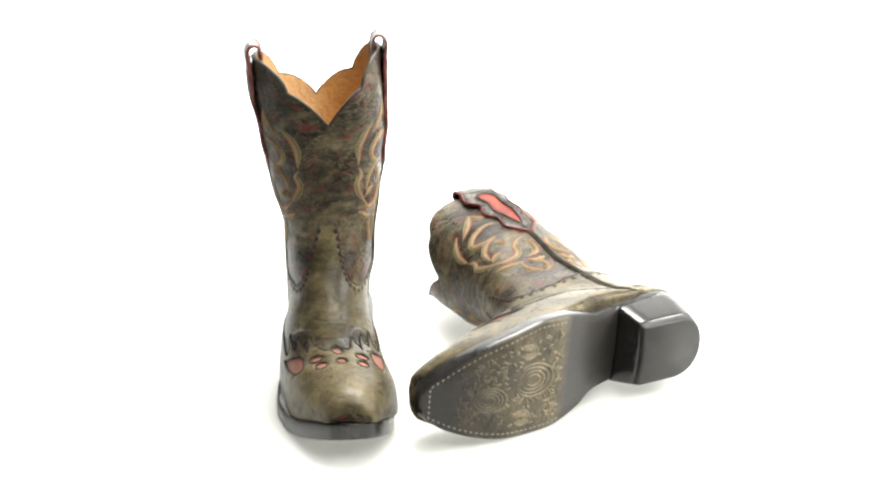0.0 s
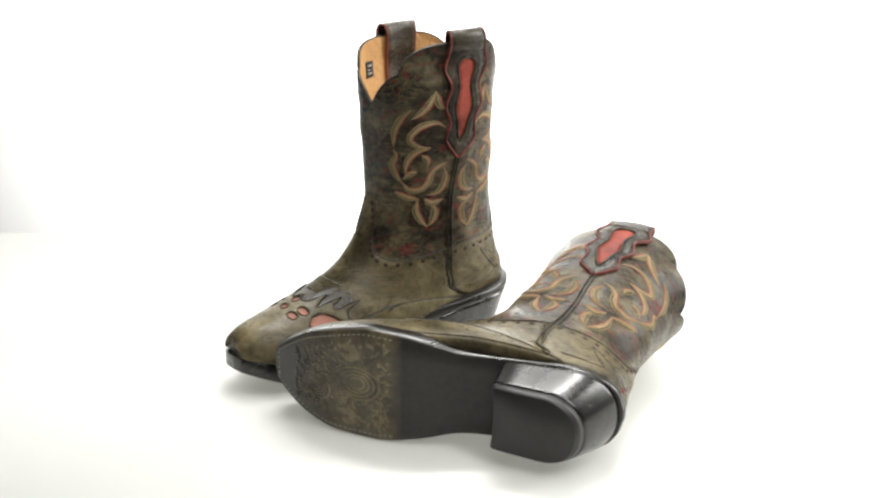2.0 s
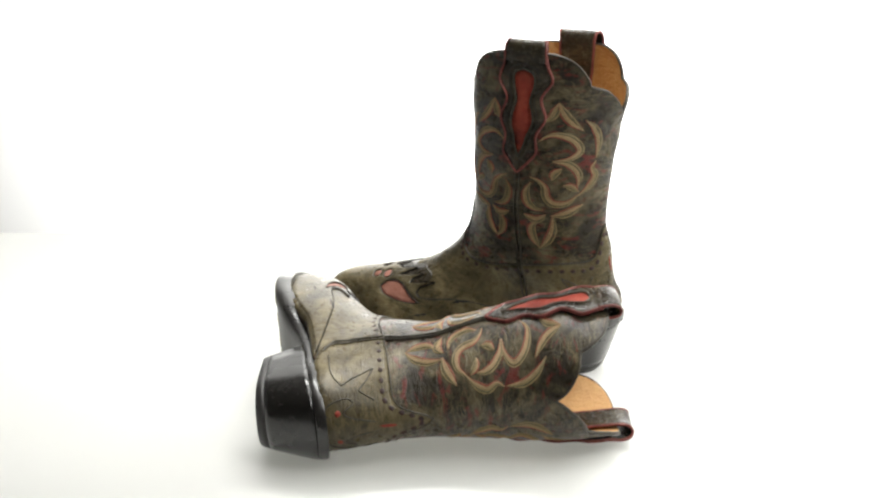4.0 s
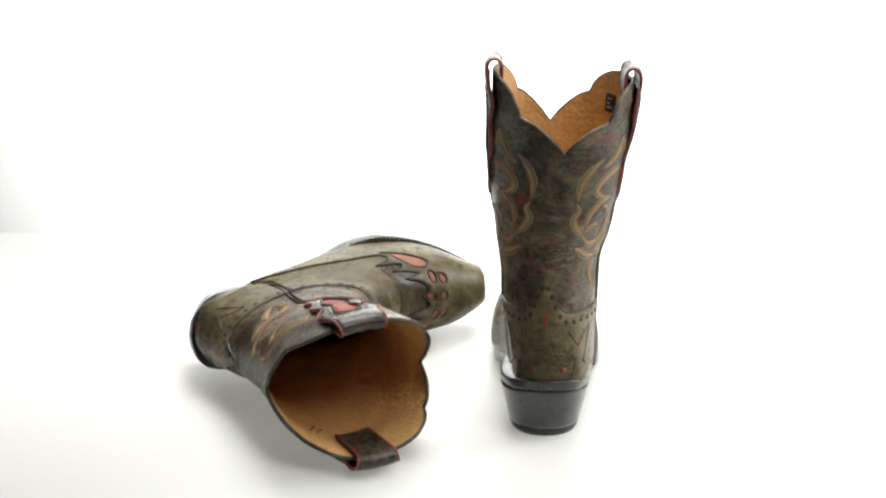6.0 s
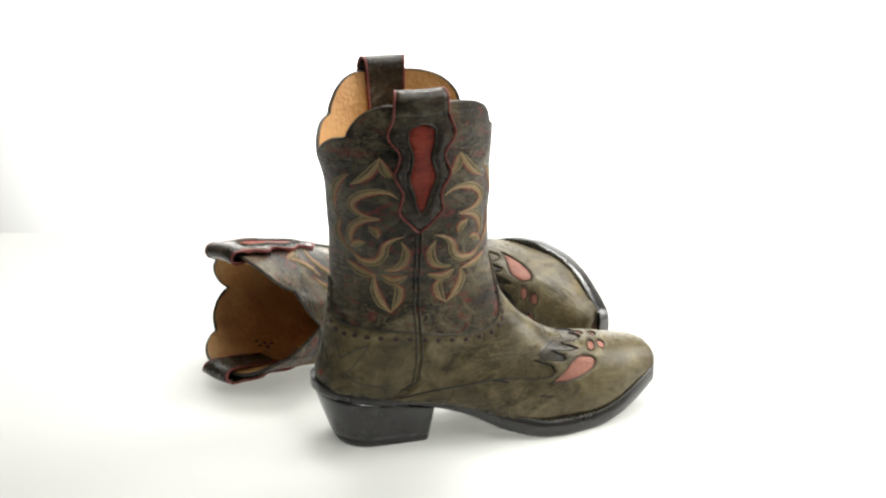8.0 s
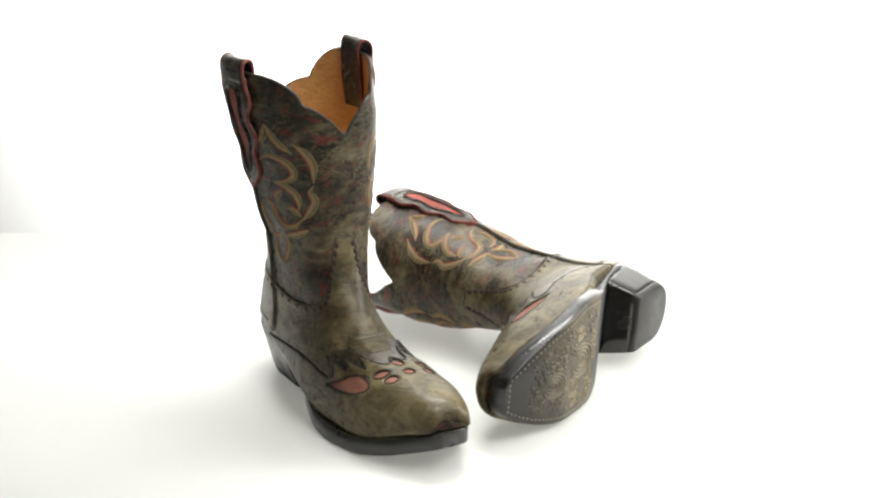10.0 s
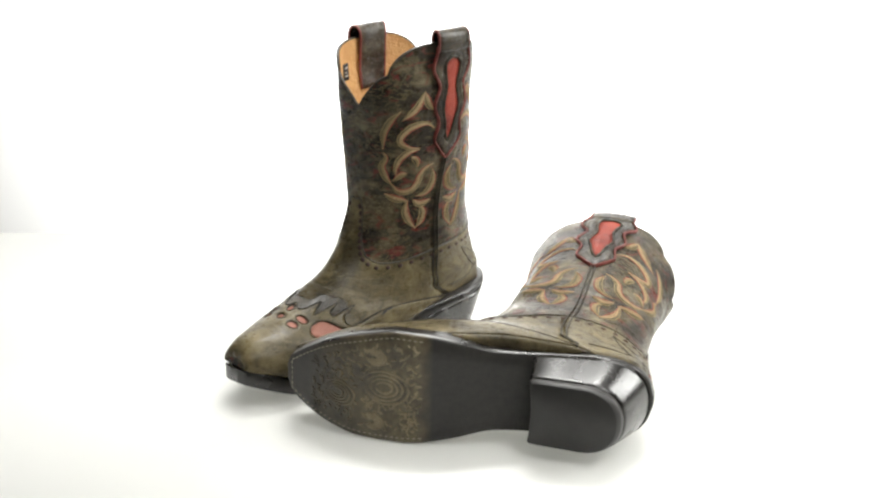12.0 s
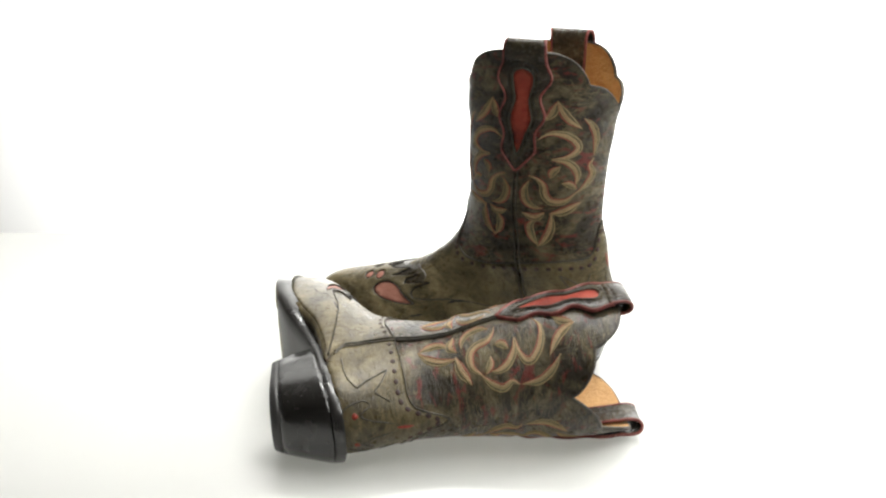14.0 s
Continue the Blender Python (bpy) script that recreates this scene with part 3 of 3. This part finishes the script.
def vamp_pieces(boot_ob, boot):
    side, seed = boot
    # vamp and counter, one overlay each, meeting at the side seams
    a = np.radians(np.concatenate([np.arange(0, 90.1, 2.5)]))
    up = [(p, float(vamp_line(p))) for p in a]
    front = [(-p, v) for p, v in up[::-1]][:-1] + up
    seam_low = [(math.radians(92), .085), (math.radians(101), .068), (math.radians(115), .055), (math.radians(132), .048), (math.radians(160), .042)]
    bottom = [(math.radians(q), v) for q, v in ((162, .028), (156, .004), (148, -.03), (143, -.055), (143, -.075), (143, -.0835), (90, -.0845), (0, -.0848))]
    half = seam_low + bottom
    line = front + half + [(-p, v) for p, v in half[::-1]][1:]
    vamp = patch("vamp", line, 0.0011, VAMP, boot_ob, boot, (), 0.0032, None, "olive leather vamp, rubbed lighter")
    b = np.radians(np.arange(90, 270.1, 2.5))
    low = [(math.radians(q), v) for q, v in ((268, .085), (259, .068), (245, .055), (228, .048), (205, .050), (180, .053), (155, .050), (132, .048), (115, .055), (101, .068), (92, .085))]
    counter = patch("heel_counter", [(p, float(vamp_line(p))) for p in b] + low, 0.0011, VAMP, boot_ob, boot, (), 0.0032, None, "olive leather heel counter")
    def up1(psi, v):
        return 0.0009
    # rolled edge and row of punched holes below it
    ridge("vamp_edge", front, 0.0008, 0.0016, SEAM, vamp, boot)
    ridge("counter_edge", [(p, float(vamp_line(p))) for p in b], 0.0008, 0.0016, SEAM, counter, boot)
    q = [(p, float(vamp_line(p, 0.0058))) for p in np.radians(np.arange(8, 352.1, 2))]
    P, N = on_surface(q, boot, up1, 0.0078)
    T = np.gradient(P, axis=0)
    mats = []
    for p, n, t in zip(P, N, T):
        n, t = Vector(n), Vector(t).normalized()
        c = n.cross(t).normalized()
        m = Matrix((t, c, n)).transposed().to_4x4()
        m.translation = Vector(p) + n * 0.0002
        mats.append(m)
    shared("perforation", HOLE_ME, mats, boot_ob)
    # wing tip with flame edge, swept back along the welt
    def D(x):
        return math.radians(x)
    edge = [(0, .001), (5, -.007), (12, -.011), (20, -.005), (26, .011), (30, .017), (33, .004), (40, -.007), (44, .010), (48, .022), (52, .008), (60, .004), (64, .017), (68, .025), (71, .011), (79, .006), (87, .006), (93, .014), (99, .024), (106, .032), (116, .038), (128, .043), (140, .046)]
    edge = [(D(p), v) for p, v in edge]
    tip = [(D(141), .03), (D(141), 0), (D(141), -.03), (D(141), -.055), (D(141), -.074), (D(138), -.082), (D(90), -.084), (D(0), -.0843)]
    half = edge + tip
    wing_line = half + [(-p, v) for p, v in half[::-1]][1:-1]

    def loop(cp, cv, rp, rv, sharp=0.0, n=20, tilt=0.0):
        out = []
        for t in np.linspace(0, 2 * PI, n, endpoint=False):
            x, y = math.cos(t), math.sin(t) * (1 - sharp * math.cos(t))
            out.append((D(cp) + D(rp) * (x * math.cos(tilt) - y * math.sin(tilt)), cv + rv * (x * math.sin(tilt) + y * math.cos(tilt))))
        return out
    holes, info = [], []
    for s in (1, -1):
        tear = [(s * D(96), .004), (s * D(92), -.006), (s * D(85), -.0155), (s * D(75), -.022), (s * D(63), -.0235), (s * D(53), -.018), (s * D(53), -.009), (s * D(63), -.003), (s * D(78), -.0005), (s * D(89), .002)]
        tear = [tuple(q) for q in smooth_path(tear + tear[:1], 3)[:-1]]
        holes += [tear, loop(s * 33, -.0195, 12, .0042, 0), loop(s * 31, -.0305, 11, .0044, 0)]
    holes += [loop(0, -.0115, 5.5, .0068), loop(0, -.0285, 6.5, .0042)]
    wing = patch("wing_tip", wing_line, 0.0015, VAMP, vamp, boot, holes, 0.0024, up1, "olive leather wing tip with flame-cut edge")
    for h in holes:
        patch("wing_inlay", h, 0.0003, PINK, vamp, boot, (), 0.003, up1, "faded rose leather inlay")
        ridge("inlay_edge", h, 0.0005, 0.0018, SEAM, wing, boot, up1, True)
    full_edge = [(-p, v) for p, v in edge[::-1]][:-1] + edge
    ridge("wing_edge", full_edge, 0.0005, 0.0017, GROOVE, wing, boot, up1)
    plug = [(D(p), v) for p, v in ((-66, .02), (-50, .030), (-30, .030), (0, .027), (30, .030), (50, .030), (66, .02), (60, -.004), (30, -.014), (0, -.013), (-30, -.014), (-60, -.004))]
    patch("instep_patch", [tuple(q) for q in smooth_path(plug + plug[:1], 4)[:-1]], 0.0003, DARKV, vamp, boot, (), 0.0028, up1, "darker burnished instep leather")
    # corded tucks across the instep
    for k, v in enumerate(np.linspace(.034, .012, 8)):
        w = 34 - 2 * k
        ridge("instep_tuck", [(D(p), v + 0.004 * math.cos(D(p) * 2)) for p in np.linspace(-w, w, 16)], 0.0012, 0.0013, VAMP, vamp, boot, up1, taper=0.25)
    # cut flames on the counter, behind each side seam
    for s in (1, -1):
        star = [(s * D(p), v) for p, v in ((150, .108), (141, .096), (131, .101), (122, .103), (131, .088), (137, .083), (128, .068), (124, .060))]
        ridge("counter_flame", star, 0.0006, 0.0009, SEAM, counter, boot, up1)
        lobe = [(PI + s * D(p), v) for p, v in ((6, .112), (13, .096), (20, .088), (28, .094), (33, .088), (26, .077), (17, .074), (12, .080))]
        ridge("counter_scroll", smooth_path(lobe, 4), 0.0006, 0.0008, SEAM, counter, boot, up1, taper=0.1)
        patch("counter_inlay", loop(180 + s * 19, .084, 3.2, .0022), 0.0006, RED, counter, boot, (), 0.002, up1, "red leather dot")
        for p, v in ((104, .0255), (112, .0005)):
            patch("side_slash", loop(s * p, v, 3.4, .0055), 0.0016, GROOVE, vamp, boot, (), 0.002, up1, "dark cut slash")
    patch("counter_inlay", loop(180, .117, 2.6, .0052), 0.0006, RED, counter, boot, (), 0.002, up1, "red leather teardrop")


def shaft_details(boot_ob, boot):
    cols = {"tan": THREAD, "olive": THREAD2}
    for s in (1, -1):
        for fb in (1, -1):
            for col, st in flame_strokes():
                pts = [(s * (PI / 2 - fb * math.asin(min(d, 66.5) / 67.5)), z / 1000) for d, z in st]
                if fb < 0:
                    pts = [(p, v - 0.0) for p, v in pts]
                sp = smooth_path(pts, 6)
                off = resample(sp * SCALE, 0.002)
                d = np.gradient(off, axis=0)
                nrm = np.stack([-d[:, 1], d[:, 0]], 1) / (np.linalg.norm(d, axis=1, keepdims=True) + 1e-12) * fb * s
                ob = ridge("stitched_flame", sp, 0.0011, 0.0007, cols[col], boot_ob, boot, taper=0.35)
                run = np.linspace(0, 1, len(off))
                close = (np.clip(np.minimum(run, 1 - run) / 0.35, 0.06, 1) ** 0.8)[:, None]
                for o, mat, h in ((0.0015, THREAD, 0.0007), (-0.0015, THREAD3, 0.0006), (0.0028, REDTHREAD, 0.0005), (-0.0027, THREAD2, 0.0005)):
                    ridge("thread_line", (off + nrm * o * close) / SCALE, 0.0006, h, mat, ob, boot, taper=0.3)
        # side seam cord from the strap to the welt
        cord = [(s * math.radians(p), v) for p, v in ((90, .192), (90, .16), (91, .13), (91.5, .105), (94, .085), (101, .068), (114, .057), (130, .051))]
        for dx in (-0.0013, 0.0013):
            ridge("seam_cord", [(p + dx / 0.048, v) for p, v in smooth_path(cord, 5)], 0.0009, 0.0022, SEAM, boot_ob, boot)


def lining_marks(boot_ob, boot, label):
    side, seed = boot

    def quad(p0, p1, v0, v1):
        return [(math.radians(p0), v0), (math.radians(p1), v0), (math.radians(p1), v1), (math.radians(p0), v1)]

    def deep(psi, v):
        return -0.0033

    def deeper(psi, v):
        return -0.0041
    if label:
        lab = patch("maker_label", quad(50, 62, .257, .273), 0.0006, LABEL, boot_ob, boot, (), 0.003, deep, "black woven label with pale print", inner=True)
        for v in (.2680, .2640, .2605):
            patch("print_bar", quad(53, 59 if v != .2640 else 56.5, v, v + .0014), 0.0004, LABELTXT, lab, boot, (), 0.002, deeper, inner=True)
    else:
        for i, (p, v) in enumerate(((-122, .232), (-119, .226), (-116, .233), (-113, .227), (-117, .219))):
            patch("stamp_bar", quad(p, p + 1.8, v, v + .0035), 0.0003, STAMP, boot_ob, boot, (), 0.002, deep, inner=True)


def cowboy_boot(side, seed, label):
    ob = new("cowboy_boot")
    ob.empty_display_size = 0.05
    tagged(ob, label, "boot", "pair of boots")
    boot = (side, seed)
    boot_upper(ob, boot)
    outsole(ob, side)
    heel_block(ob, side)
    vamp_pieces(ob, boot)
    for s in (1, -1):
        pull_strap(ob, boot, s)
    shaft_details(ob, boot)
    lining_marks(ob, boot, side > 0)
    sole_tooling(ob, side)
    sole_stitches(ob, side)
    welt_stitches(ob, side)
    return ob


# ---- studio ----
def slab(name, c, s, mat, label, category, bevel=0.0):
    bm = bmesh.new()
    box(bm, c, s)
    if bevel:
        bmesh.ops.bevel(bm, geom=bm.edges[:], offset=bevel, segments=3, affect="EDGES")
    return tagged(part(name, bm, mat), label, category, kind="structure")


def studio():
    slab("ground", (0, 0, -0.003), (4.4, 0.98, 0.006), TABLE, "opal white acrylic shooting table top, faintly glossy", "table top", 0.0015)
    bpy.data.objects["ground"].location.y = -0.03
    slab("floor", (0, 0, -0.82), (7, 7, 0.04), WALLM, "pale grey studio floor", "floor")
    slab("backdrop", (0, 1.75, 0.6), (5, 0.03, 2.8), PAPER, "white paper studio backdrop, brightly lit", "backdrop")
    slab("wall_north", (0, 3.45, 0.7), (7, 0.1, 3.0), WALLM, "plain grey studio wall", "wall")
    slab("wall_south", (0, -3.45, 0.7), (7, 0.1, 3.0), WALLM, "plain grey studio wall", "wall")
    slab("wall_east", (3.45, 0, 0.7), (0.1, 6.8, 3.0), WALLM, "plain grey studio wall", "wall")
    slab("wall_west", (-3.45, 0, 0.7), (0.1, 6.8, 3.0), WALLM, "plain grey studio wall", "wall")
    slab("ceiling", (0, 0, 2.25), (7, 7, 0.1), WALLM, "plain grey studio ceiling", "ceiling")


studio()
right_boot = cowboy_boot(1, 0.4, "upright distressed olive-brown leather cowboy boot with stitched flames")
left_boot = cowboy_boot(-1, 2.1, "distressed olive-brown leather cowboy boot lying on its side")

# ---- the turntable's turn, in degrees, every half second ----
TURN = [0.0, -15.38, -29.36, -44.59, -60.83, -77.76, -93.81, -109.3, -124.57, -139.95, -155.76, -172.34, -188.78, -204.96, -224.22,
        -242.03, -259.21, -277.46, -297.19, -316.49, -335.49, -354.31, -373.08, -391.92, -410.96, -428.75, -447.31, -464.69, -480.76]
UPRIGHT = pose(-0.1013, 0.0468, 0.0, 0, 0, -175.1)
LYING = pose(0.1828, -0.0464, 0.0451, 37.08, 85.54, 161.43)


def motions():
    angle = smooth_path([(i * 0.5, a) for i, a in enumerate(TURN)], 2)
    for ob, rest in ((right_boot, UPRIGHT), (left_boot, LYING)):
        walk(ob, [(t, pose(0, 0, 0, 0, 0, a) @ rest) for t, a in angle])


motions()
